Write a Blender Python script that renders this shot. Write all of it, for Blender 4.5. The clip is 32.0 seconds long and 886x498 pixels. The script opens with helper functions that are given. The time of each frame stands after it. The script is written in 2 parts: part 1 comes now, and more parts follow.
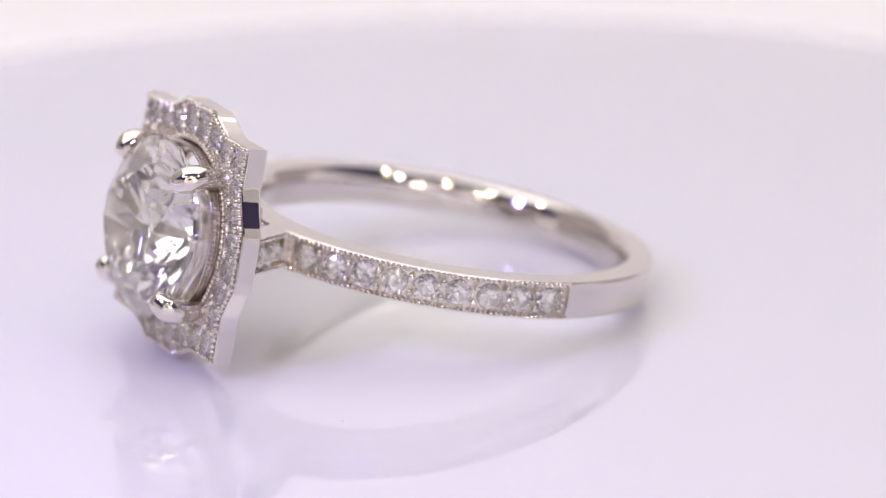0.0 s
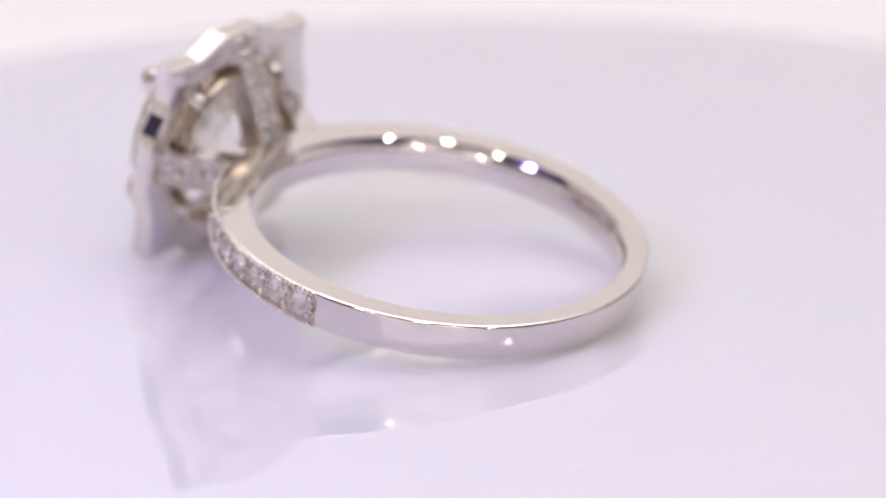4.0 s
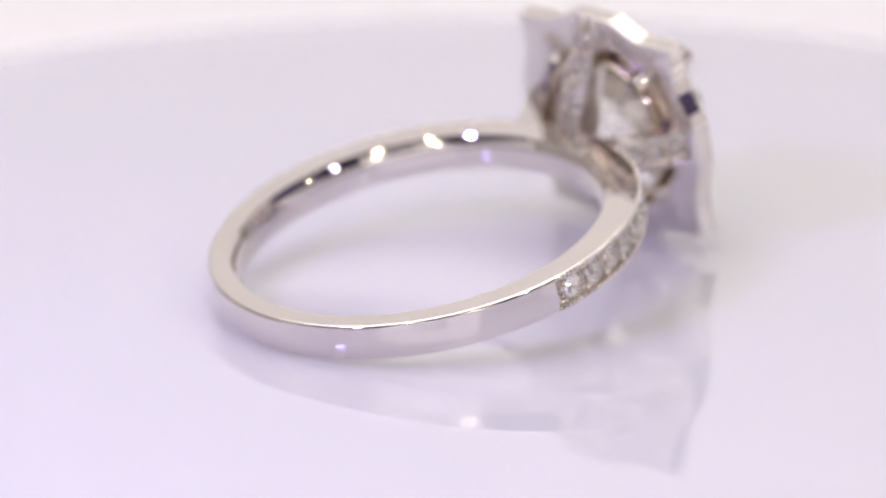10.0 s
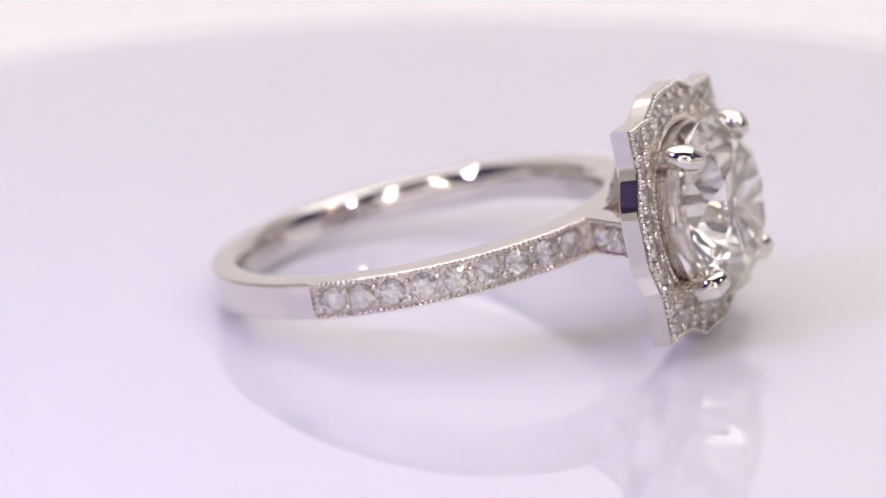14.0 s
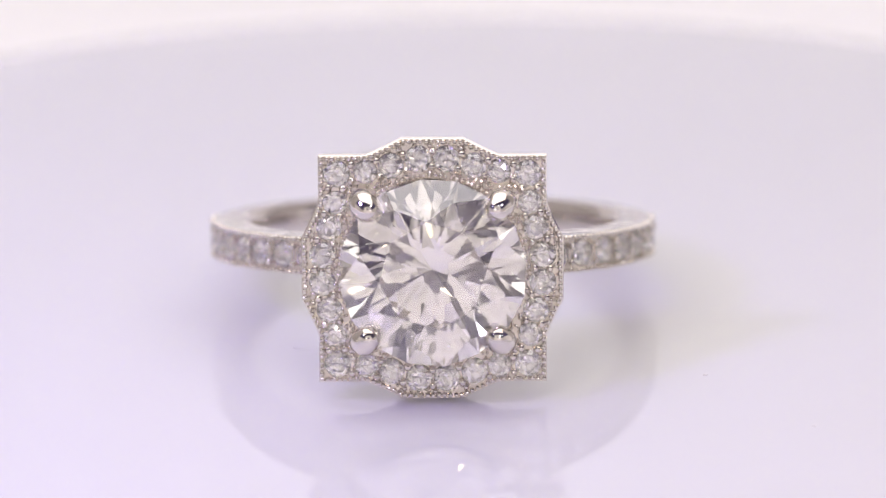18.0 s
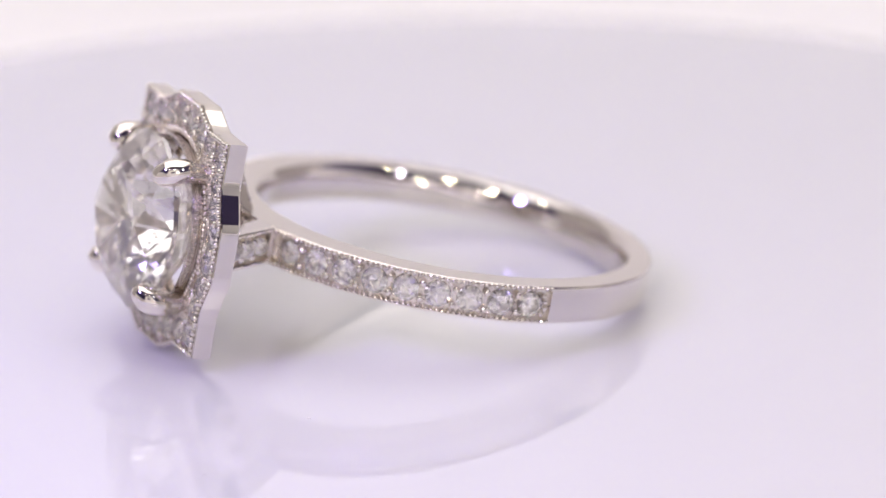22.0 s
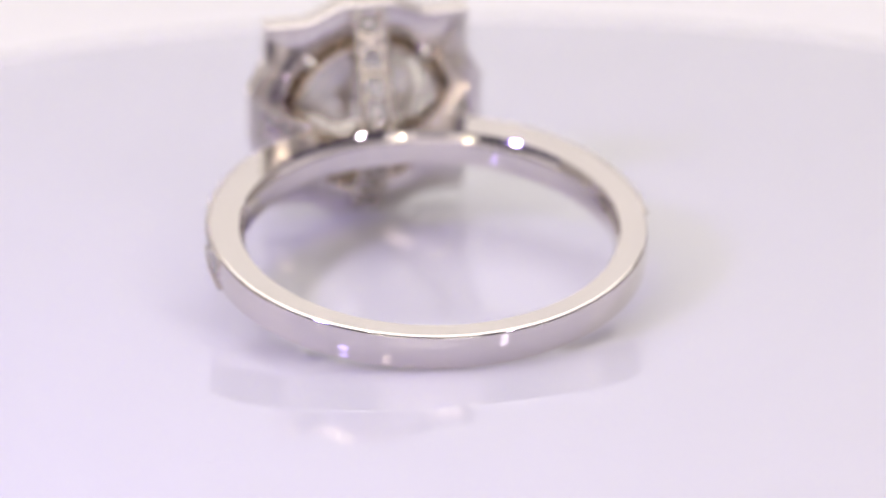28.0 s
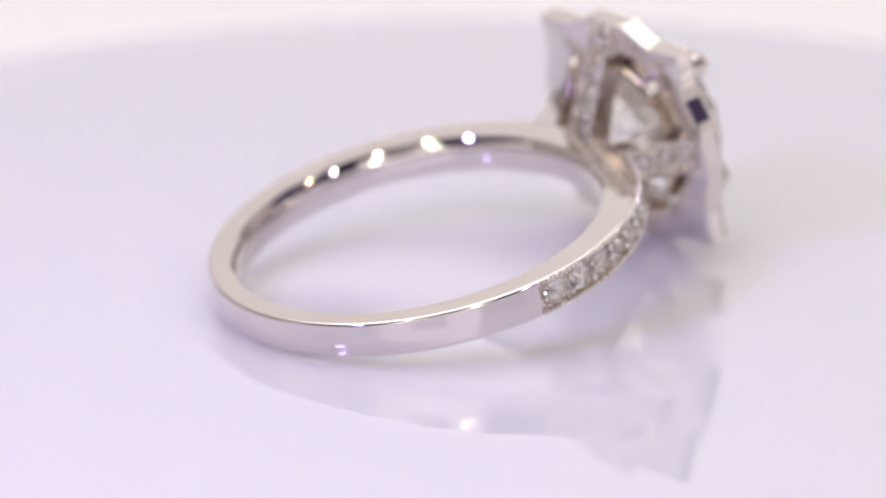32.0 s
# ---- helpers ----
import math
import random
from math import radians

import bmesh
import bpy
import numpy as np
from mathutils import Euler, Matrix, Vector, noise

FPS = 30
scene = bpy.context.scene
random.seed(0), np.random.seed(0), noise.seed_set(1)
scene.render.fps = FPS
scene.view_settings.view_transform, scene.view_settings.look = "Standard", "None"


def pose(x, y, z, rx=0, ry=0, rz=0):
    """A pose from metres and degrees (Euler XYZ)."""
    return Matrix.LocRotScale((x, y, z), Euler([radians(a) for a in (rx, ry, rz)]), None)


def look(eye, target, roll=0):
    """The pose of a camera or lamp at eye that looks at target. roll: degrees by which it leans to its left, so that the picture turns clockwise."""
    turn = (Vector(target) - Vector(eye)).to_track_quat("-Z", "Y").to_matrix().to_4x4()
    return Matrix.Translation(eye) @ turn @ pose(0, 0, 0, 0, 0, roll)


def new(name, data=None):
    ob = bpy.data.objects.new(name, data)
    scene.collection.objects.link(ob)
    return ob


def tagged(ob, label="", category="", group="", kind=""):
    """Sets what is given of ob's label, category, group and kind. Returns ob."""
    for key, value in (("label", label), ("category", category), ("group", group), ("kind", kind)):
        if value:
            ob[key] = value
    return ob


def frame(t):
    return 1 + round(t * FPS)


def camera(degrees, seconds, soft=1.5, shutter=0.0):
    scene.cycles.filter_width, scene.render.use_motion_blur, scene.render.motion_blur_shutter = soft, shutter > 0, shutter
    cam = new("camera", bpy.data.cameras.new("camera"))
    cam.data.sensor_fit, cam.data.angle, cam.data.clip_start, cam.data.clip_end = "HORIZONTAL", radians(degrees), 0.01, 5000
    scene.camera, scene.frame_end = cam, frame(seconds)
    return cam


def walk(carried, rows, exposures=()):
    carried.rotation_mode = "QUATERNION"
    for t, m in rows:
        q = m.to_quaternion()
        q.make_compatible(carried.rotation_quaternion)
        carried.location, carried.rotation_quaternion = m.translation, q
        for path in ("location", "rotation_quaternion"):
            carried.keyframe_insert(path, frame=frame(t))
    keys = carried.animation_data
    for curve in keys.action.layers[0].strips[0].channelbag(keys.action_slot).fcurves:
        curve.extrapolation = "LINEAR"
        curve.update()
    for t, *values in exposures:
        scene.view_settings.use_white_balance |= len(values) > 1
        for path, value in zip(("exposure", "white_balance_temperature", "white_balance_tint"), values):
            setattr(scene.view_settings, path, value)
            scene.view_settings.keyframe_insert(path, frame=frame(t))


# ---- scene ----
# ---------------- camera ----------------
CLIP = 32.0
cam = camera(10.017, CLIP, 1.2)
EYE = Vector((0.0, -0.21913, 0.07717))
PAN, TILT, ROLL = radians(-0.153), radians(18.856), -1.136
AIM = EYE + Vector((-math.sin(PAN) * math.cos(TILT), math.cos(PAN) * math.cos(TILT), -math.sin(TILT)))
cam.data.dof.use_dof = True
cam.data.dof.focus_distance = 0.2195
cam.data.dof.aperture_fstop = 36.0
scene.cycles.max_bounces, scene.cycles.glossy_bounces, scene.cycles.transmission_bounces = 24, 16, 16
walk(cam, [(0.0, look(EYE, AIM, ROLL)), (CLIP, look(EYE, AIM, ROLL))])

# ---------------- world and lights ----------------
world = bpy.data.worlds.new("dim_room")
scene.world = world
world.use_nodes = True
world.node_tree.nodes["Background"].inputs[0].default_value = (0.55, 0.5, 0.75, 1)
world.node_tree.nodes["Background"].inputs[1].default_value = 0.05


def area(name, place, target, size, watts, colour, disc=False):
    data = bpy.data.lights.new(name, "AREA")
    data.shape, data.size = ("DISK" if disc else "SQUARE"), size
    data.energy, data.color = watts, colour
    ob = new(name, data)
    ob.matrix_world = look(place, target)
    return ob


def around(az, el, d):
    """A place at that bearing from the turntable (0: towards the camera, positive: right), elevation and distance."""
    a, e = radians(az), radians(el)
    return Vector((d * math.cos(e) * math.sin(a), -d * math.cos(e) * math.cos(a), d * math.sin(e)))


# bearing, elevation, distance, disc size, watts, colour
COOL, WARM = (0.42, 0.33, 1.0), (1.0, 0.86, 0.64)
LAMPS = [(-51, 39, 0.13, 0.00935, 0.105, COOL),
         (43, 36.5, 0.26, 0.017, 0.085, (0.84, 0.76, 1.0)),
         (-28, 46, 0.26, 0.00765, 0.035, WARM),
         (-25, 45, 0.26, 0.0068, 0.03, WARM),
         (-22, 15, 0.16, 0.00425, 0.008, WARM),
         (-19, 16, 0.16, 0.0034, 0.006, WARM),
         (8, 47, 0.26, 0.00765, 0.035, WARM),
         (12, 45, 0.26, 0.0068, 0.03, WARM),
         (17, 16, 0.16, 0.00425, 0.008, WARM),
         (21, 15, 0.16, 0.0034, 0.006, WARM),
         (64, 46, 0.28, 0.00765, 0.04, WARM),
         (-76, 52, 0.28, 0.0085, 0.04, WARM)]
for az, el, d, size, watts, colour in LAMPS:
    area("led_light", around(az, el, d), (0, 0, 0), size, watts, colour, True)
area("top_light", (0, 0.10, 0.40), (0, 0.08, 0), 0.54, 1.60, (0.95, 0.93, 0.945))
# ---------------- materials ----------------


def material(name, base, rough, metal=0.0, spread=0.0, grain=800.0, bump=0.0, coat=0.0, tint=0.0, detail=4):
    """A surface with two scales of variation in gloss and tone."""
    m = bpy.data.materials.new(name)
    m.use_nodes = True
    t = m.node_tree
    b = t.nodes["Principled BSDF"]
    b.inputs["Base Color"].default_value = (*base, 1)
    b.inputs["Metallic"].default_value = metal
    b.inputs["Roughness"].default_value = rough
    b.inputs["Coat Weight"].default_value = coat
    co = t.nodes.new("ShaderNodeTexCoord")
    fine, broad = t.nodes.new("ShaderNodeTexNoise"), t.nodes.new("ShaderNodeTexNoise")
    fine.inputs["Scale"].default_value, broad.inputs["Scale"].default_value = grain, grain * 0.08
    fine.inputs["Detail"].default_value = detail
    for n in (fine, broad):
        t.links.new(co.outputs["Object"], n.inputs["Vector"])
    mix = t.nodes.new("ShaderNodeMath")
    mix.operation = "MULTIPLY"
    t.links.new(fine.outputs["Fac"], mix.inputs[0])
    t.links.new(broad.outputs["Fac"], mix.inputs[1])
    if spread:
        ramp = t.nodes.new("ShaderNodeMapRange")
        ramp.inputs["From Min"].default_value, ramp.inputs["From Max"].default_value = 0.1, 0.45
        ramp.inputs["To Min"].default_value, ramp.inputs["To Max"].default_value = max(0.0, rough - spread), rough + spread
        t.links.new(mix.outputs[0], ramp.inputs["Value"])
        t.links.new(ramp.outputs[0], b.inputs["Roughness"])
    if tint:
        hue = t.nodes.new("ShaderNodeMapRange")
        hue.inputs["From Min"].default_value, hue.inputs["From Max"].default_value = 0.3, 0.7
        hue.inputs["To Min"].default_value, hue.inputs["To Max"].default_value = 1 - tint, 1 + tint
        hsv = t.nodes.new("ShaderNodeHueSaturation")
        hsv.inputs["Color"].default_value = (*base, 1)
        t.links.new(broad.outputs["Fac"], hue.inputs["Value"])
        t.links.new(hue.outputs[0], hsv.inputs["Value"])
        t.links.new(hsv.outputs[0], b.inputs["Base Color"])
    if bump:
        bp = t.nodes.new("ShaderNodeBump")
        bp.inputs["Strength"].default_value, bp.inputs["Distance"].default_value = 1.0, bump
        t.links.new(fine.outputs["Fac"], bp.inputs["Height"])
        t.links.new(bp.outputs[0], b.inputs["Normal"])
    return m


GOLD = material("polished_white_gold", (0.80, 0.755, 0.695), 0.05, 1.0, 0.03, 700, 0.00002, tint=0.02, detail=1)
GOLD_BAND = material("worn_white_gold", (0.78, 0.735, 0.70), 0.055, 1.0, 0.03, 700, 0.00001, tint=0.03, detail=1.5)
# same white gold; brown of light bounced under the stone put into its colour
GOLD_BOUNCE = material("bounce_browned_white_gold", (0.58, 0.50, 0.40), 0.09, 1.0, 0.06, 1500, 0.0, tint=0.03)
GOLD_ROUGH = material("cut_white_gold", (0.75, 0.70, 0.64), 0.3, 1.0, 0.08, 2500, 0.00002, tint=0.06)
GOLD_BACK = material("brushed_white_gold", (0.76, 0.72, 0.70), 0.22, 1.0, 0.06, 900, 0.00002, tint=0.03)
ACRYLIC = material("white_acrylic", (0.62, 0.62, 0.625), 0.004, 0.0, 0.004, 120, 0.0, tint=0.01)
ACRYLIC.node_tree.nodes["Principled BSDF"].inputs["IOR"].default_value = 2.1
ACRYLIC.node_tree.nodes["Principled BSDF"].inputs["Subsurface Weight"].default_value = 0.85
ACRYLIC.node_tree.nodes["Principled BSDF"].inputs["Subsurface Radius"].default_value = (1.0, 1.0, 1.0)
ACRYLIC.node_tree.nodes["Principled BSDF"].inputs["Subsurface Scale"].default_value = 0.008
PAPER = material("white_backdrop_paper", (0.90, 0.88, 0.875), 0.7, 0.0, 0.1, 300, 0.00002, tint=0.01)
TENT = material("white_tent_cloth", (0.84, 0.83, 0.81), 0.85, 0.0, 0.05, 500, 0.0001, tint=0.02)
DRAPE = material("grey_drape", (0.46, 0.43, 0.41), 0.85, 0.0, 0.05, 60, 0.0003, tint=0.1)
CARD = material("light_card", (0.86, 0.85, 0.83), 0.85, 0.0, 0.05, 500, 0.0001, tint=0.02)
DARK = material("dark_navy_cloth", (0.06, 0.045, 0.115), 0.7, 0.0, 0.1, 40, 0.0005, tint=0.1)
FIBRE = material("grey_fibre", (0.6, 0.58, 0.57), 0.7, 0.0, 0.1, 3000, 0.0)



def diamond(name, colour, ior, haze=0.0):
    """Clear, strongly refracting stone. haze: share of light scattered by its clouds."""
    m = bpy.data.materials.new(name)
    m.use_nodes = True
    t = m.node_tree
    t.nodes.remove(t.nodes["Principled BSDF"])
    g = t.nodes.new("ShaderNodeBsdfGlass")
    g.inputs["Color"].default_value = (*colour, 1)
    g.inputs["Roughness"].default_value, g.inputs["IOR"].default_value = 0.0, ior
    out = g.outputs[0]
    if haze:
        cloud = t.nodes.new("ShaderNodeBsdfTranslucent")
        white = t.nodes.new("ShaderNodeBsdfDiffuse")
        for n in (cloud, white):
            n.inputs["Color"].default_value = (0.92, 0.91, 0.9, 1)
        soft = t.nodes.new("ShaderNodeMixShader")
        t.links.new(cloud.outputs[0], soft.inputs[1])
        t.links.new(white.outputs[0], soft.inputs[2])
        mix = t.nodes.new("ShaderNodeMixShader")
        co, veil, span = t.nodes.new("ShaderNodeTexCoord"), t.nodes.new("ShaderNodeTexNoise"), t.nodes.new("ShaderNodeMapRange")
        veil.inputs["Scale"].default_value, veil.inputs["Detail"].default_value = 600.0, 6.0
        span.inputs["From Min"].default_value, span.inputs["From Max"].default_value = 0.35, 0.7
        span.inputs["To Min"].default_value, span.inputs["To Max"].default_value = haze * 0.4, haze * 2.4
        soft.inputs[0].default_value = 0.65
        t.links.new(co.outputs["Object"], veil.inputs["Vector"])
        t.links.new(veil.outputs["Fac"], span.inputs["Value"])
        t.links.new(span.outputs[0], mix.inputs[0])
        t.links.new(out, mix.inputs[1])
        t.links.new(soft.outputs[0], mix.inputs[2])
        out = mix.outputs[0]
    t.links.new(out, t.nodes["Material Output"].inputs["Surface"])
    return m


DIAMOND = diamond("diamond", (1.0, 0.995, 0.985), 2.25, 0.03)
DIAMOND_WARM = diamond("warm_white_diamond", (1.0, 0.992, 0.975), 2.42, 0.022)
FEATHER = material("inclusion", (0.96, 0.95, 0.93), 0.12, 1.0, 0.05, 3000)

# ---------------- helpers for meshes, in millimetres ----------------
MM = 0.001


def finish(bm, name, material_, smooth=35.0):
    """A mesh in metres from a bmesh in millimetres; edges sharper than the angle stay sharp."""
    bmesh.ops.remove_doubles(bm, verts=bm.verts, dist=1e-5)
    bmesh.ops.recalc_face_normals(bm, faces=bm.faces)
    bmesh.ops.scale(bm, vec=(MM, MM, MM), verts=bm.verts)
    if smooth:
        for f in bm.faces:
            f.smooth = True
        for e in bm.edges:
            e.smooth = len(e.link_faces) == 2 and e.calc_face_angle(3) < radians(smooth)
    mesh = bpy.data.meshes.new(name)
    bm.to_mesh(mesh)
    bm.free()
    mesh.materials.append(material_)
    return mesh


def part(name, mesh, parent, m=None, label=""):
    ob = new(name, mesh)
    ob.parent = parent
    if m is not None:
        ob.matrix_basis = m
    if label:
        tagged(ob, label)
    return ob


def loops(bm, rings, closed_ring=True, closed_path=False, caps=False):
    """Skin rings of points, each of the same length."""
    vs = [[bm.verts.new(p) for p in r] for r in rings]
    n, k = len(vs[0]), len(vs)
    for i in range(k if closed_path else k - 1):
        a, b = vs[i], vs[(i + 1) % k]
        for j in range(n if closed_ring else n - 1):
            bm.faces.new((a[j], a[(j + 1) % n], b[(j + 1) % n], b[j]))
    if caps:
        bm.faces.new(vs[0][::-1])
        bm.faces.new(vs[-1])
    return vs


def lathe(bm, profile, n=96, axis="z"):
    """A closed profile of (radius, height) turned round an axis."""
    rings = []
    for i in range(n):
        a = 2 * math.pi * i / n
        c, s = math.cos(a), math.sin(a)
        rings.append([(r * c, r * s, h) if axis == "z" else (h, r * c, r * s) for r, h in profile])
    loops(bm, rings, True, True)


def box(bm, x0, x1, y0, y1, z0, z1):
    m = Matrix.Translation(((x0 + x1) / 2, (y0 + y1) / 2, (z0 + z1) / 2)) @ Matrix.Diagonal((x1 - x0, y1 - y0, z1 - z0, 1))
    bmesh.ops.create_cube(bm, size=1.0, matrix=m)


def tube(bm, path, radii, n=16):
    """A round bar through points, with a domed end."""
    pts, rad = [Vector(p) for p in path], list(radii)
    d = (pts[-1] - pts[-2]).normalized()
    end, r = pts[-1], rad[-1]
    for a in (25, 50, 70, 84):
        pts.append(end + d * r * math.sin(radians(a)))
        rad.append(r * math.cos(radians(a)))
    rings = []
    for i, p in enumerate(pts):
        t = (pts[min(i + 1, len(pts) - 1)] - pts[max(i - 1, 0)]).normalized()
        x = t.cross(Vector((0.3, -0.7, 0.64))).normalized()
        y = t.cross(x)
        rings.append([p + rad[i] * (x * math.cos(2 * math.pi * k / n) + y * math.sin(2 * math.pi * k / n)) for k in range(n)])
    loops(bm, rings, caps=True)


def spline(points, n):
    """n points along a smooth curve through the given ones."""
    pts = [Vector(p) for p in points]
    out = []
    for i in range(n):
        s = i / (n - 1) * (len(pts) - 1)
        k = min(int(s), len(pts) - 2)
        f = s - k
        p0, p1, p2, p3 = pts[max(k - 1, 0)], pts[k], pts[k + 1], pts[min(k + 2, len(pts) - 1)]
        out.append(0.5 * (2 * p1 + (p2 - p0) * f + (2 * p0 - 5 * p1 + 4 * p2 - p3) * f * f + (3 * p1 - p0 - 3 * p2 + p3) * f ** 3))
    return out


def along(points, step):
    """Points at an even step along a polyline."""
    out, left = [], 0.0
    for a, b in zip(points, points[1:]):
        a, b = Vector(a), Vector(b)
        length = (b - a).length
        while left <= length:
            out.append(a.lerp(b, left / length))
            left += step
        left -= length
    return out


def grains(name, places, r, n=8, m=5, flats=False):
    """Tiny grains, joined; flats: left with small cut flats."""
    verts, faces = [], []
    for p in places:
        base = len(verts)
        rr = r * random.uniform(0.85, 1.12)
        q = Vector(p) + Vector((random.uniform(-1, 1), random.uniform(-1, 1), random.uniform(-1, 1))) * r * 0.12
        for i in range(m + 1):
            a = math.pi * i / m
            for j in range(n):
                b = 2 * math.pi * j / n
                verts.append(((q.x + rr * math.sin(a) * math.cos(b)) * MM, (q.y + rr * math.sin(a) * math.sin(b)) * MM, (q.z + rr * math.cos(a)) * MM))
        for i in range(m):
            for j in range(n):
                faces.append((base + i * n + j, base + (i + 1) * n + j, base + (i + 1) * n + (j + 1) % n, base + i * n + (j + 1) % n))
    mesh = bpy.data.meshes.new(name)
    mesh.from_pydata(verts, [], faces)
    mesh.polygons.foreach_set("use_smooth", [not flats] * len(faces))
    mesh.materials.append(GOLD)
    return mesh


def brilliant(name, mat, r=1.0, table=0.56, crown=34.5, pavilion=40.8, girdle=0.035, wobble=0.0):
    """A round brilliant cut, girdle at height 0, table towards +z, in units of r millimetres."""
    bm = bmesh.new()
    tc, tp = math.tan(radians(crown)), math.tan(radians(pavilion))

    def ring(rad, z, off, n=8):
        return [bm.verts.new((rad * math.cos(2 * math.pi * (k + off) / n), rad * math.sin(2 * math.pi * (k + off) / n), z)) for k in range(n)]
    c22 = math.cos(math.pi / 8)
    ta = ring(table * r, girdle * r + tc * (1 - table) * r, 0)
    mi = ring(0.79 * r, girdle * r + tc * (1 - 0.79 * c22) * r, 0.5)
    gu = ring(r, girdle * r, 0, 16)
    gl = ring(r, -girdle * r, 0, 16)
    lo = ring(0.24 * r, -girdle * r - tp * (1 - 0.24 * c22) * r, 0.5)
    cu = bm.verts.new((0, 0, -girdle * r - tp * r))
    bm.faces.new(ta)
    for k in range(8):
        j = (k + 1) % 8
        bm.faces.new((ta[k], mi[k], ta[j]))
        bm.faces.new((ta[k], mi[k - 1], gu[2 * k], mi[k]))
        bm.faces.new((mi[k], gu[2 * k], gu[2 * k + 1]))
        bm.faces.new((mi[k], gu[2 * k + 1], gu[(2 * k + 2) % 16]))
        bm.faces.new((cu, lo[k - 1], gl[2 * k], lo[k]))
        bm.faces.new((lo[k], gl[2 * k], gl[2 * k + 1]))
        bm.faces.new((lo[k], gl[2 * k + 1], gl[(2 * k + 2) % 16]))
    for k in range(16):
        bm.faces.new((gu[k], gu[(k + 1) % 16], gl[(k + 1) % 16], gl[k]))
    for v in bm.verts:
        v.co += r * wobble * Vector((random.gauss(0, 1), random.gauss(0, 1), random.gauss(0, 0.6)))
    return finish(bm, name, mat, 0)


def drilled(mesh, seats, deep=1.0):
    """The mesh with a conical seat cut for each stone: (place, normal, radius), in millimetres."""
    bm = bmesh.new()
    for place, normal, r in seats:
        z = Vector(normal).normalized()
        m = Matrix.Translation(Vector(place)) @ z.to_track_quat("Z", "X").to_matrix().to_4x4()
        n = 20
        rings = [[m @ Vector((q * math.cos(2 * math.pi * k / n), q * math.sin(2 * math.pi * k / n), h)) for k in range(n)]
                 for q, h in ((0.12 * r if deep == 1 else 0.4 * r, -deep * r), (1.025 * r, -0.12 * r), (1.025 * r, 0.9 * r))]
        loops(bm, rings, caps=True)
    cutter = new("cutter", finish(bm, "cutter", GOLD, 0))
    body = new("body", mesh)
    cut = body.modifiers.new("seats", "BOOLEAN")
    cut.operation, cut.object, cut.solver = "DIFFERENCE", cutter, "EXACT"
    bpy.context.view_layer.update()
    out = bpy.data.meshes.new_from_object(body.evaluated_get(bpy.context.evaluated_depsgraph_get()))
    out.name = mesh.name
    for ob in (body, cutter):
        bpy.data.objects.remove(ob)
    return out


# ---------------- the setting: photo tent in a dim room ----------------
def slab(name, label, mat, x0, x1, y0, y1, z0, z1):
    bm = bmesh.new()
    box(bm, x0, x1, y0, y1, z0, z1)
    return tagged(new(name, finish(bm, name, mat, 0)), label, "", "", "structure")


FLOOR_Z = -34.0
slab("floor", "white paper floor under the turntable", PAPER, -330, 330, -165, 330, FLOOR_Z - 4, FLOOR_Z)
bm = bmesh.new()
prof = [(300, FLOOR_Z + 0.5)] + [(300 + 60 * math.sin(radians(a)), FLOOR_Z + 60.5 - 60 * math.cos(radians(a))) for a in range(0, 91, 10)] + [(360, 420)]
back = [(y + 3, z) for y, z in prof[::-1]]
loops(bm, [[(x, y - 40, z) for y, z in prof + back] for x in (-330, 330)], caps=True)
tagged(new("backdrop", finish(bm, "backdrop", PAPER)), "white seamless paper backdrop curving up", "", "", "structure")
slab("wall_west", "dull grey cloth hanging beside the turntable", DRAPE, -334, -330, -50, 330, FLOOR_Z - 4, 420)
slab("wall_east", "dull grey cloth hanging beside the turntable", DRAPE, 330, 334, 50, 330, FLOOR_Z - 4, 420)
slab("ceiling", "white cloth top of the photo tent", TENT, -334, 334, -165, 330, 420, 424)
# unseen white reflector added round the lens, with a small hole to look through
CARD_X, CARD_TOP, HOLE_X, HOLE_LOW, HOLE_TOP = 84, 126, 26, 30, 88
bm = bmesh.new()
box(bm, -CARD_X, -HOLE_X, -169, -165, FLOOR_Z - 4, CARD_TOP)
box(bm, HOLE_X, CARD_X, -169, -165, FLOOR_Z - 4, CARD_TOP)
box(bm, -HOLE_X, HOLE_X, -169, -165, HOLE_TOP, CARD_TOP)
box(bm, -HOLE_X, HOLE_X, -169, -165, FLOOR_Z - 4, HOLE_LOW)
tagged(new("reflector_card", finish(bm, "reflector_card", CARD, 0)), "unseen white reflector card with a hole for the lens", "", "", "structure")
# dark hood in front of the tent, open on either side of the card
bm = bmesh.new()
box(bm, -338, -334, -450, -50, 112, 428)
box(bm, 334, 338, -450, 50, 112, 428)
box(bm, -334, 334, -450, -446, 112, 428)
box(bm, -334, 334, -446, -169, 424, 428)
tagged(new("wall_hood", finish(bm, "wall_hood", DARK, 0)), "dark navy cloth hood round the camera", "", "", "structure")

# unseen pale bench and low rim under the hood, added to brighten the stones
bm = bmesh.new()
box(bm, -338, 338, -454, -169, FLOOR_Z - 8, FLOOR_Z - 4)
box(bm, -338, -334, -450, -50, FLOOR_Z - 4, 112)
box(bm, 334, 338, -450, 50, FLOOR_Z - 4, 112)
box(bm, -334, 334, -450, -446, FLOOR_Z - 4, 112)
tagged(new("bounce_bench", finish(bm, "bounce_bench", PAPER, 0)), "unseen white bench with a low bounce rim under the hood", "", "", "structure")

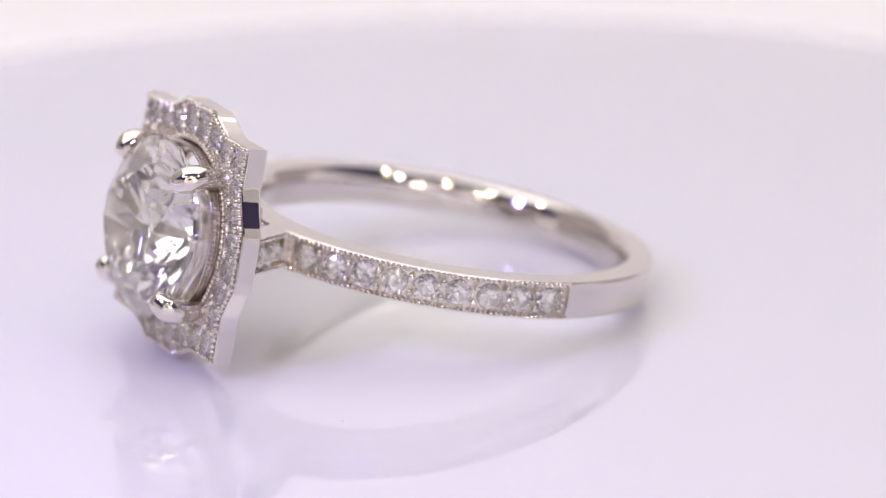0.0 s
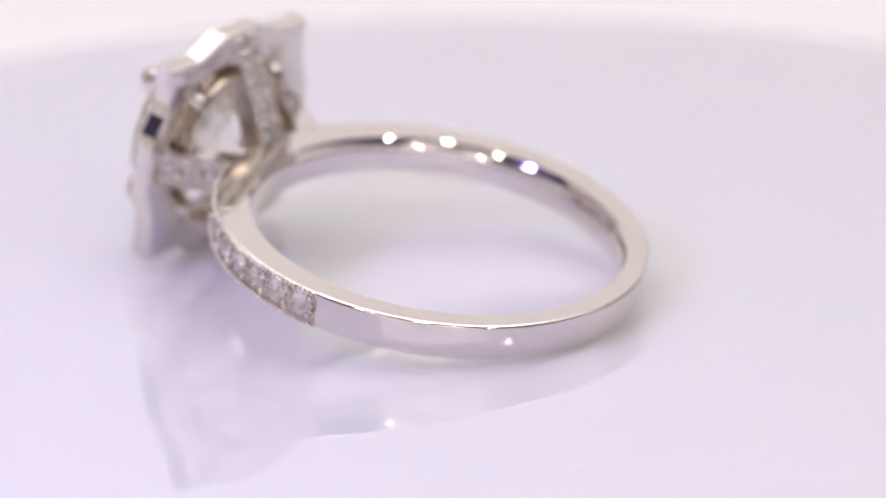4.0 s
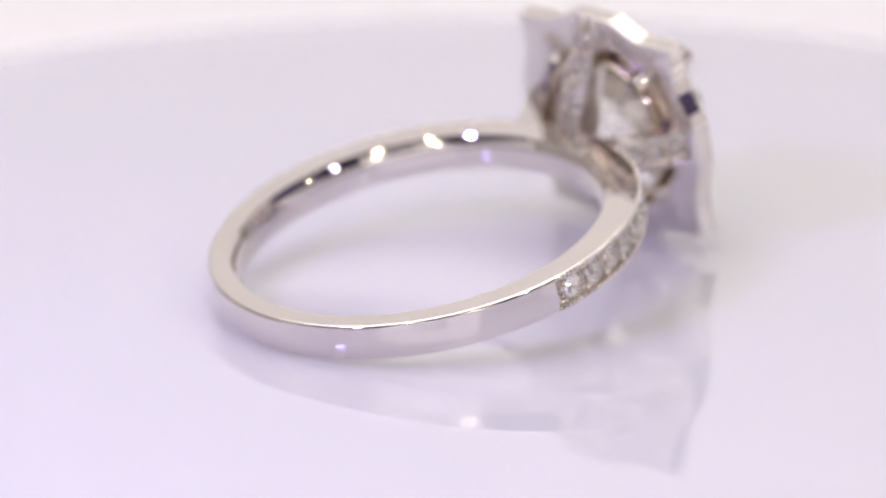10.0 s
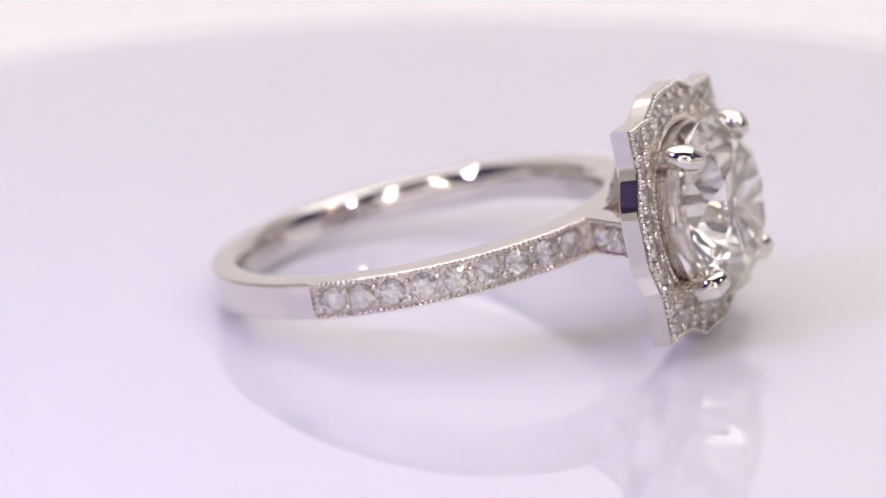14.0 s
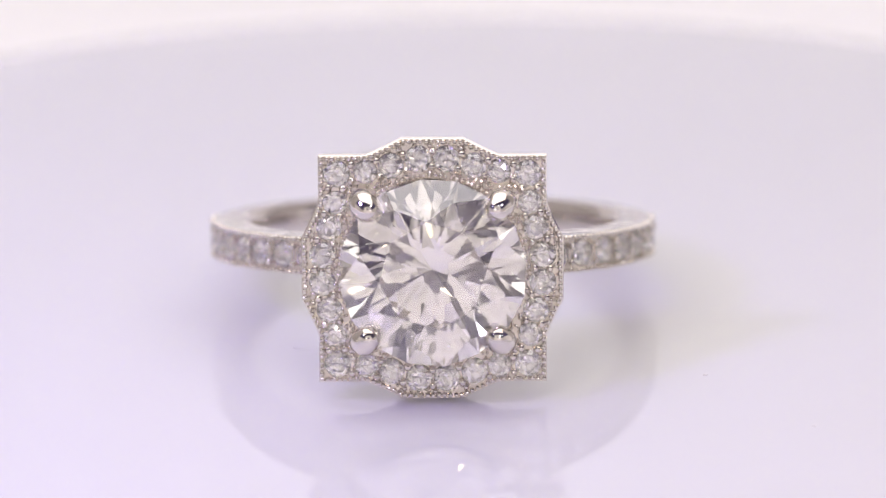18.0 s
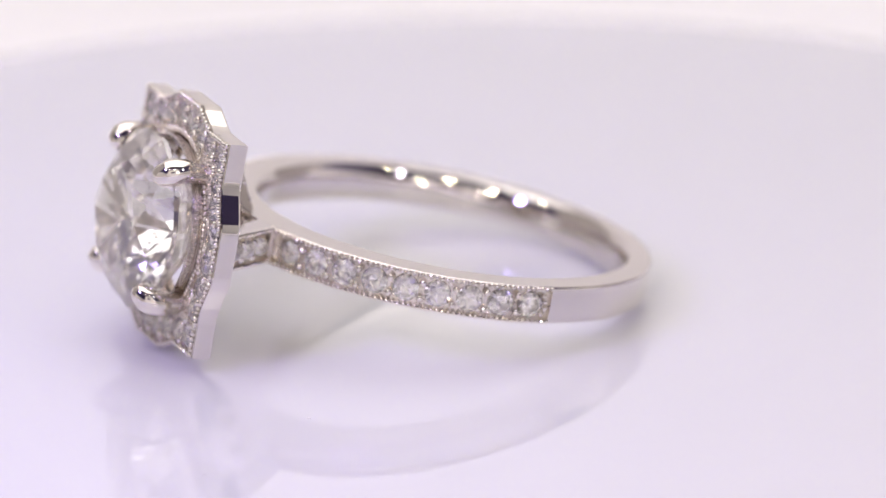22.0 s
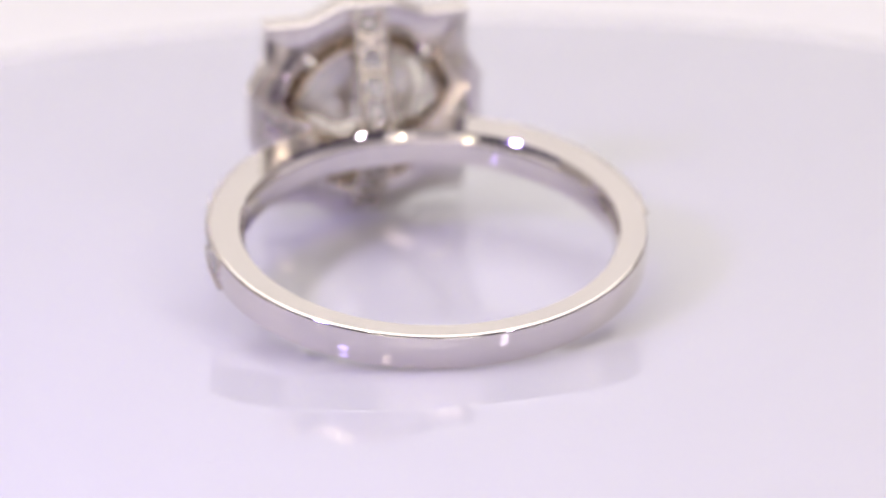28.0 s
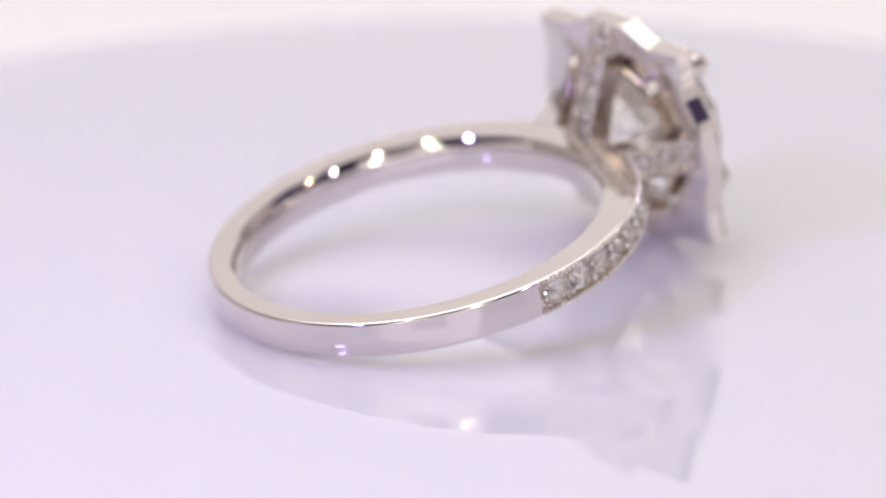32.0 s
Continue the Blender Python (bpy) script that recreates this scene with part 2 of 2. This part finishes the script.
# ---------------- turntable ----------------
turntable = tagged(new("turntable"), "round glossy white acrylic turntable carrying a ring", "turntable")
bm = bmesh.new()
lathe(bm, [(0.01, 0), (45.8, 0), (46.0, 0), (46.4, -0.15), (46.6, -0.6), (46.6, -7.4), (46.2, -8), (0.01, -8)], 160)
part("top_plate", finish(bm, "top_plate", ACRYLIC), turntable)
bm = bmesh.new()
lathe(bm, [(0.01, -8.02), (30, -8.02), (32, -9), (36, FLOOR_Z + 1), (36, FLOOR_Z), (0.01, FLOOR_Z)], 96)
part("motor_base", finish(bm, "motor_base", PAPER), turntable, None, "white plastic motor base")


dust = []


def lint(points, r, label):
    bm = bmesh.new()
    p = spline([(x, y, 0.03) for x, y in points], 14)
    tube(bm, p, [r] * len(p), 6)
    name = "dust_speck" if r > 0.01 else "lint_fibre"
    dust.append(tagged(new(name, finish(bm, name, FIBRE)), label, "dust" if r > 0.01 else "lint"))


lint([(14.25, 17.4), (13.9, 17.75), (13.3, 17.95), (12.7, 18.4)], 0.006, "short grey hair lying on the white acrylic turntable")
lint([(-6.3, -6.5), (-5.8, -6.62), (-5.2, -6.9)], 0.008, "short grey hair lying on the white acrylic turntable")
lint([(11.85, -11.1), (11.95, -11.12), (12.05, -11.05)], 0.02, "tiny dark speck of dust on the acrylic turntable")
lint([(16.15, -17.6), (16.25, -17.62), (16.3, -17.55)], 0.018, "tiny dark speck of dust on the acrylic turntable")

# ---------------- the ring ----------------
# ring space: u towards the stone, v across the head, w along the finger; millimetres
TAU, RHO, AZ = radians(12.315), radians(-0.847), radians(-0.211)
TURN = Matrix.Rotation(AZ, 4, "Z") @ Matrix(((0, 1, 0, 0), (-1, 0, 0, 0), (0, 0, 1, 0), (0, 0, 0, 1))) \
    @ Matrix.Rotation(-TAU, 4, "Y") @ Matrix.Rotation(RHO, 4, "X")
SEAT = Matrix.Translation((0.000136, 0.000439, 0.002912)) @ TURN
ring = tagged(new("ring"), "white gold halo engagement ring with round diamond, lying on the turntable", "ring")

RI, RB, RK, HW = 8.4, 9.734, 0.32, 0.854
CH0, CH1 = 19.0, 95.6      # pave channel, degrees from the head


def outer(phi):
    return RB + RK * (1 + math.cos(radians(phi)))


def polar(r, phi, w):
    return Vector((r * math.cos(radians(phi)), r * math.sin(radians(phi)), w))


def section(phi, sunk):
    r = outer(phi) + (0.0 if sunk else 0.016 * noise.noise((phi * 0.045, 3.1, 0.7)))
    inner = [(RI + (0.30 * k ** 2.5 if k > 0 else 0.14 * k ** 4), HW * k)
             for k in (-1, -0.93, -0.8, -0.6, -0.3, 0, 0.15, 0.3, 0.42, 0.54, 0.65, 0.75, 0.84, 0.92, 0.97, 1)]
    inner = [(RI + 0.18, -HW)] + inner + [(RI + 0.35, HW)]
    r -= 0.06 if sunk else 0.0
    f = r - (0.14 if sunk else 0.0)
    e = 0.075 if sunk else 0.15
    dome = 0.0 if sunk else 0.03
    turn = [(math.sin(radians(q)), math.cos(radians(q))) for q in (0, 22.5, 45, 67.5, 90)]
    top = [(r - dome - e - 0.05, HW)] + [(r - dome - e + e * a, HW - e + e * b) for a, b in turn]
    top += [(f - dome * k * k, k * (HW - e - 0.05)) for k in (1, 0.66, 0.33, 0, -0.33, -0.66, -1)]
    top += [(a, -w) for a, w in top[5::-1]]
    return [polar(a, phi, w) for a, w in inner + top]


bm = bmesh.new()
angles = []
for a in range(360):
    s = a - 180
    angles.append((s, CH0 < abs(s) < CH1 - 0.2))
angles += [(g * CH1, False) for g in (1, -1)] + [(g * (CH1 - 0.15), True) for g in (1, -1)] + [(g * CH0, False) for g in (1, -1)] + [(g * (CH0 + 0.15), True) for g in (1, -1)]
angles.sort()
loops(bm, [section(a, s) for a, s in angles], True, True)
band_mesh = finish(bm, "band", GOLD, 40)
band_mesh.materials.append(GOLD_ROUGH)
band_mesh.materials.append(GOLD_BAND)
for f in band_mesh.polygons:
    phi = abs(math.degrees(math.atan2(f.center.y, f.center.x)))
    if CH0 < phi < CH1 and abs(math.hypot(f.center.x, f.center.y) / MM - outer(phi) + 0.2) < 0.02:
        f.material_index = 1
    else:
        n, rad = f.normal, Vector((f.center.x, f.center.y, 0)).normalized()
        if abs(n.dot(rad)) > 0.5:
            f.material_index = 2

# halo plate
UF, HS, HD, HL, HB, HN = 13.47, 4.933, 0.987, 5.664, 1.34, 2.88
side = [(HS, HN)] + [((1 - f) ** 2 * HS + 2 * f * (1 - f) * (HS + 0.33) + f * f * HL, (1 - f) ** 2 * HN + 2 * f * (1 - f) * 2.08 + f * f * HB) for f in (0.25, 0.5, 0.75, 1)]
quarter = [(HS, HS)] + [(HS, HS + (HN - HS) * k / 4) for k in (1, 2, 3)] + side
half = quarter + [(HL, HB * k / 3) for k in (2, 1, 0, -1, -2)] + [(v, -w) for v, w in quarter[::-1]][:-1]
outline = []
for k in range(4):
    for v, w in half:
        c, s = ((1, 0), (0, -1), (-1, 0), (0, 1))[k]
        outline.append((v * c - w * s, v * s + w * c))


def plate(k, u):
    return [(u, v * k, w * k) for v, w in outline]


def wavy(r, u):
    """A scalloped ring, for the open back of the halo."""
    out = []
    for v, w in outline:
        a = math.atan2(w, v)
        k = (r + 0.16 * math.cos(4 * a) + 0.08 * math.cos(12 * a)) / math.hypot(v, w)
        out.append((u, v * k, w * k))
    return out


def disc(r, u):
    return [(u, r * v / math.hypot(v, w), r * w / math.hypot(v, w)) for v, w in outline]


bm = bmesh.new()
loops(bm, [disc(3.6, UF - 0.42), wavy(4.1, UF - HD + 0.06), wavy(4.18, UF - HD), plate(0.985, UF - HD), plate(0.995, UF - HD + 0.025), plate(1.0, UF - HD + 0.09), plate(1.0, UF - HD + 0.13), plate(1.0, UF - 0.15), plate(1.0, UF - 0.11), plate(0.993, UF - 0.07), plate(0.99, UF - 0.07),
           plate(0.985, UF - 0.16), disc(3.92, UF - 0.16), disc(3.9, UF - 0.03), disc(3.88, UF - 0.03), disc(3.86, UF - 0.08)], True, True)
halo_mesh = finish(bm, "halo", GOLD, 38)
halo_mesh.materials.append(GOLD_ROUGH)
halo_mesh.materials.append(GOLD_BACK)
halo_mesh.materials.append(GOLD_BOUNCE)
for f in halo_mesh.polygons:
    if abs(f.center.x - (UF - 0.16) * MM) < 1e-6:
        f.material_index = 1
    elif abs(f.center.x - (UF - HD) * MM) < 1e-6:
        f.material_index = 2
    # wall of the hole: browner gold, its dim bounced light put into the colour
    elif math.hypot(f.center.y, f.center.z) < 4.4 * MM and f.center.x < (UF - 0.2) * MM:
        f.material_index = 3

# basket under the stone
bm = bmesh.new()
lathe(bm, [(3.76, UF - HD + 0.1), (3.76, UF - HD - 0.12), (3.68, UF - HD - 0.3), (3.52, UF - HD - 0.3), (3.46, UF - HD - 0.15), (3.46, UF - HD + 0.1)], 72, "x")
part("basket", finish(bm, "basket", GOLD_BOUNCE), ring, SEAT, "conical seat under the stone")

# collar that carries the girdle of the stone
bm = bmesh.new()
lathe(bm, [(3.62, 12.75), (3.74, 13.1), (3.84, 13.75), (3.87, 13.93), (3.9, 13.97), (3.86, 14.01), (3.76, 13.99), (3.68, 13.7), (3.5, 12.75)], 96, "x")
part("collar", finish(bm, "collar", GOLD_BACK, 60), ring, SEAT, "thin collar under the stone's girdle")

# prongs: a stalk that swells into an egg-shaped claw leaning over the stone
for sv, sw in ((1, 1), (-1, 1), (-1, -1), (1, -1)):
    bm = bmesh.new()
    q = [(12.2, 3.78, 0.36), (12.75, 4.05, 0.42), (13.3, 4.16, 0.43), (13.9, 4.28, 0.47), (14.45, 4.32, 0.55), (14.85, 4.22, 0.62), (15.1, 4.06, 0.63), (15.24, 3.94, 0.57)]
    p = spline([(u, sv * r * 0.7071, sw * r * 0.7071) for u, r, _ in q], 20)
    rad = [v.x for v in spline([(r, 0, 0) for _, _, r in q], 20)]
    tube(bm, p, rad, 24)
    part("prong", finish(bm, "prong", GOLD, 75), ring, SEAT, "polished rounded claw prong")

# stones: unit mesh, table along +z
UNITS = [brilliant("diamond_cut", DIAMOND, table=0.5 + 0.04 * k, wobble=0.012) for k in range(4)]


def setting_frame(place, normal, spin=0.0, size=1.0):
    z = Vector(normal).normalized()
    return Matrix.Translation(Vector(place) * MM) @ z.to_track_quat("Z", "X").to_matrix().to_4x4() @ pose(0, 0, 0, 0, 0, spin) @ Matrix.Diagonal((size, size, size, 1))


part("centre_stone", brilliant("centre_stone", DIAMOND_WARM, 4.05, 0.57, 34.0, 41.0, 0.03, 0.006), ring, SEAT @ setting_frame((14.82, 0, 0), (1, 0, 0), 7), "large round brilliant-cut diamond")

# feathers: tiny bright cracks inside the centre stone
bm = bmesh.new()
for k in range(190):
    a, q = random.uniform(0, 6.283), 3.2 * math.sqrt(random.random())
    h = random.uniform(-0.7 * (3.5 - q), 0.5)
    c, s = Vector((q * math.cos(a), q * math.sin(a), h)), random.choice((0.02, 0.03, 0.04, 0.07, 0.1))
    bm.faces.new([bm.verts.new(c + s * Vector((random.gauss(0, 1), random.gauss(0, 1), random.gauss(0, 1)))) for _ in range(3)])
tagged(part("inclusion_cloud", finish(bm, "inclusion_cloud", FEATHER, 0), ring, SEAT @ setting_frame((14.82, 0, 0), (1, 0, 0), 11)), "tiny bright inclusions inside the diamond", kind="stuff")

bead_bm = bmesh.new()
bmesh.ops.create_uvsphere(bead_bm, u_segments=12, v_segments=8, radius=1.0)
CUT_BEAD = finish(bead_bm, "bead", GOLD, 0)
bead_bm = bmesh.new()
bmesh.ops.create_uvsphere(bead_bm, u_segments=12, v_segments=8, radius=1.0)
BEAD = finish(bead_bm, "bead", GOLD, 80)


def stone(place, normal, r, seats):
    seats.append((place, normal, r))
    part("accent_diamond", random.choice(UNITS), ring, SEAT @ setting_frame(place, normal, random.uniform(0, 45), r))


def bead(place, r=0.14, mesh=BEAD):
    part("bead", mesh, ring, SEAT @ Matrix.Translation(Vector(place) * MM) @ Matrix.Diagonal((r, r, r, 1)))


# halo stones, side by side round the plate
HALO = [(0.6, 4.76, 0.58), (1.80, 4.47, 0.56), (2.88, 4.22, 0.52), (4.13, 4.13, 0.58)]
circuit, halo_seats = [], []
for k in range(4):
    c, s = ((1, 0), (0, 1), (-1, 0), (0, -1))[k]
    row = [(-v, w, r) for v, w, r in HALO[2::-1]] + HALO
    circuit += [(v * c - w * s, v * s + w * c, r) for v, w, r in row[::-1]]
for i, (v, w, r) in enumerate(circuit):
    stone((UF - 0.10, v, w), (1, random.uniform(-.04, .04), random.uniform(-.04, .04)), r, halo_seats)
    v2, w2, r2 = circuit[(i + 1) % len(circuit)]
    mid, d = Vector(((v + v2) / 2, (w + w2) / 2)), Vector((v2 - v, w2 - w)).normalized()
    for g in (0.34, -0.34):
        bead((UF - 0.01, mid.x - d.y * g + random.uniform(-.03, .03), mid.y + d.x * g), random.uniform(0.16, 0.20))
        if i % 7 != 5:
            bead((UF - 0.05, mid.x - d.y * g * 1.75 + d.x * 0.1, mid.y + d.x * g * 1.75 + d.y * 0.1), random.uniform(0.11, 0.14))


def within(x, y):
    """Whether a point lies inside the halo's outline, a little in from its edge."""
    hit = False
    for (a, b), (c, d) in zip(outline, outline[1:] + outline[:1]):
        a, b, c, d = a * 0.955, b * 0.955, c * 0.955, d * 0.955
        if (b > y) != (d > y) and x < a + (y - b) / (d - b) * (c - a):
            hit = not hit
    return hit


fill = []
for i in range(-36, 37):
    for j in range(-36, 37):
        v, w = 0.155 * i + random.uniform(-.04, .04), 0.155 * j + random.uniform(-.04, .04)
        if math.hypot(v, w) > 4.12 and within(v, w) and all(math.hypot(v - a, w - b) > c * 0.97 for a, b, c in circuit) and random.random() < 0.6:
            fill.append((UF - 0.11 + random.uniform(-.03, .03), v, w))
tagged(part("beading", grains("beading", fill, 0.082, 6, 4), ring, SEAT), "tiny raised beads between the halo stones", kind="stuff")
part("halo", drilled(halo_mesh, halo_seats), ring, SEAT, "scalloped square white gold halo")
bead_line = along([(UF + 0.015, v * 0.973, w * 0.973) for v, w in outline + outline[:1]], 0.248)
tagged(part("milgrain", grains("halo_milgrain", bead_line, 0.12), ring, SEAT), "beaded edge of the halo", kind="stuff")
bead_line = [(UF + 0.0, 4.04 * math.cos(a), 4.04 * math.sin(a)) for a in np.linspace(0, 2 * math.pi, 107)[:-1]]
tagged(part("milgrain", grains("inner_milgrain", bead_line, 0.115), ring, SEAT), "beaded inner rim of the halo", kind="stuff")

# band stones
band_seats = []
for g in (1, -1):
    phis = [24.6 + 8.15 * i for i in range(9)]
    for i, phi in enumerate(phis):
        n = polar(1, g * phi, 0)
        stone(polar(outer(phi) - 0.13, g * phi, 0), n, 0.60 if i else 0.54, band_seats)
        if i < 8:
            for w in (0.36, -0.36):
                bead(polar(outer(phi) - 0.02, g * (phi + 4.07 + random.uniform(-.2, .2)), w * random.uniform(0.9, 1.1)), random.uniform(0.14, 0.18))
    fill = []
    for p in np.arange(CH0 + 0.5, CH1 - 0.3, 0.88):
        for w in np.arange(-0.58, 0.59, 0.145):
            q, x = p + random.uniform(-.25, .25), w + random.uniform(-.04, .04)
            if all(math.hypot((q - f) * 0.178, x) > 0.6 for f in phis) and random.random() < 0.15:
                fill.append(polar(outer(q) - 0.15 + random.uniform(-.03, .03), g * q, x))
    tagged(part("beading", grains("beading", fill, 0.078, 6, 4), ring, SEAT), "tiny raised beads between the band stones", kind="stuff")
    for phi, w in ((93.2, 0.42), (93.2, -0.42), (93.9, 0.14), (93.9, -0.14)):
        bead(polar(outer(phi) - 0.05, g * phi, w), 0.12)
    for sw in (1, -1):
        line = [polar(outer(p) + 0.005, g * p, sw * (HW - 0.115)) for p in np.arange(CH0 + 0.6, CH1 - 0.2, 1.40)]
        tagged(part("milgrain", grains("band_milgrain", line, 0.116), ring, SEAT), "beaded edge of the band", kind="stuff")

part("band", drilled(band_mesh, band_seats), ring, SEAT, "polished white gold band")

# arms from the band up to the halo


def arm(outer_line, inner_line, half, side_ways):
    """A flat bar between two lines; side_ways: lies across (v), else upright (w). Its outer face is sunk between two rims."""
    n = 14
    a, b = spline([(*p, 0) for p in outer_line], n), spline([(*p, 0) for p in inner_line], n)
    bm = bmesh.new()
    rings = []
    for p, q in zip(a, b):
        d = (q - p).normalized() * 0.16
        pts = [(p, -half), (p, -half + 0.15), (p + d, -half + 0.17), (p + d, half - 0.17), (p, half - 0.15), (p, half), (q, half), (q, -half)]
        rings.append([(x.x, x.y, h) if side_ways else (x.x, h, x.y) for x, h in pts])
    loops(bm, rings, caps=True)
    for f in bm.faces:
        f.material_index = 1 if all(any((Vector(v.co) - Vector(r[k])).length < 1e-4 for r in rings for k in (2, 3)) for v in f.verts) else 0
    return bm, a, b


for g in (1, -1):
    o = [(9.85, g * 3.28), (10.9, g * 3.98), (11.7, g * 4.5), (12.52, g * 5.1)]
    i = [(10.0, g * 2.0), (10.9, g * 2.75), (11.7, g * 3.4), (12.52, g * 4.0)]
    bm, a, b = arm(o, i, 0.846, True)
    arm_mesh = finish(bm, "side_arm", GOLD_BAND, 30)
    arm_mesh.materials.append(GOLD_ROUGH)
    seats = []
    for k in (3, 7, 11):
        nrm = (a[k] - b[k]).normalized()
        stone(a[k] - nrm * 0.12, nrm, 0.45, seats)
        for w in (0.36, -0.36):
            if k < 11:
                bead((a[k + 2] - nrm * 0.04) + Vector((0, 0, w)), 0.18, CUT_BEAD)
    part("side_arm", drilled(arm_mesh, seats, 0.72), ring, SEAT, "pave-set arm joining band and halo")
    for sw in (1, -1):
        line = along([p + Vector((0, 0, sw * 0.74)) for p in a], 0.21)
        tagged(part("milgrain", grains("arm_milgrain", line, 0.12, flats=True), ring, SEAT), "beaded edge of the arm", kind="stuff")
    o = [(9.85, g * 0.8), (10.5, g * 2.12), (11.36, g * 3.72), (12.48, g * 5.5)]
    i = [(10.9, g * 0.3), (11.4, g * 1.55), (12.0, g * 2.9), (12.52, g * 4.1)]
    bm, a, b = arm(o, i, 0.80, False)
    arm_mesh = finish(bm, "upright_arm", GOLD_BAND, 30)
    arm_mesh.materials.append(GOLD_ROUGH)
    seats = []
    for k in (1.6, 4.8, 8.0, 11.2):
        p = a[int(k)].lerp(a[int(k) + 1], k - int(k))
        nrm = (p - b[int(k)].lerp(b[int(k) + 1], k - int(k))).normalized()
        q, m3 = p - nrm * 0.12, Vector((nrm.x, 0, nrm.y))
        stone((q.x, 0, q.y), m3, 0.54, seats)
    for k in (3.2, 6.4, 9.6, 12.4):
        p = a[int(k)].lerp(a[int(k) + 1], k - int(k))
        for v in (0.38, -0.38):
            bead((p.x, v, p.y), 0.2, CUT_BEAD)
    part("upright_arm", drilled(arm_mesh, seats, 0.72), ring, SEAT, "pave-set arm joining band and halo")
    for sv in (1, -1):
        line = along([Vector((p.x, sv * 0.70, p.y)) for p in a], 0.21)
        tagged(part("milgrain", grains("arm_milgrain", line, 0.12, flats=True), ring, SEAT), "beaded edge of the arm", kind="stuff")

# ---------------- motion of things ----------------
SPIN = 16.605            # degrees a second, clockwise from above
FRONT = 18.0             # second at which the stone faces the lens


def motions():
    rows = [(0.5 * i, pose(0, 0, 0, 0, 0, -SPIN * (0.5 * i - FRONT))) for i in range(65)]
    walk(turntable, rows)
    walk(ring, rows)
    for speck in dust:
        walk(speck, rows)


motions()
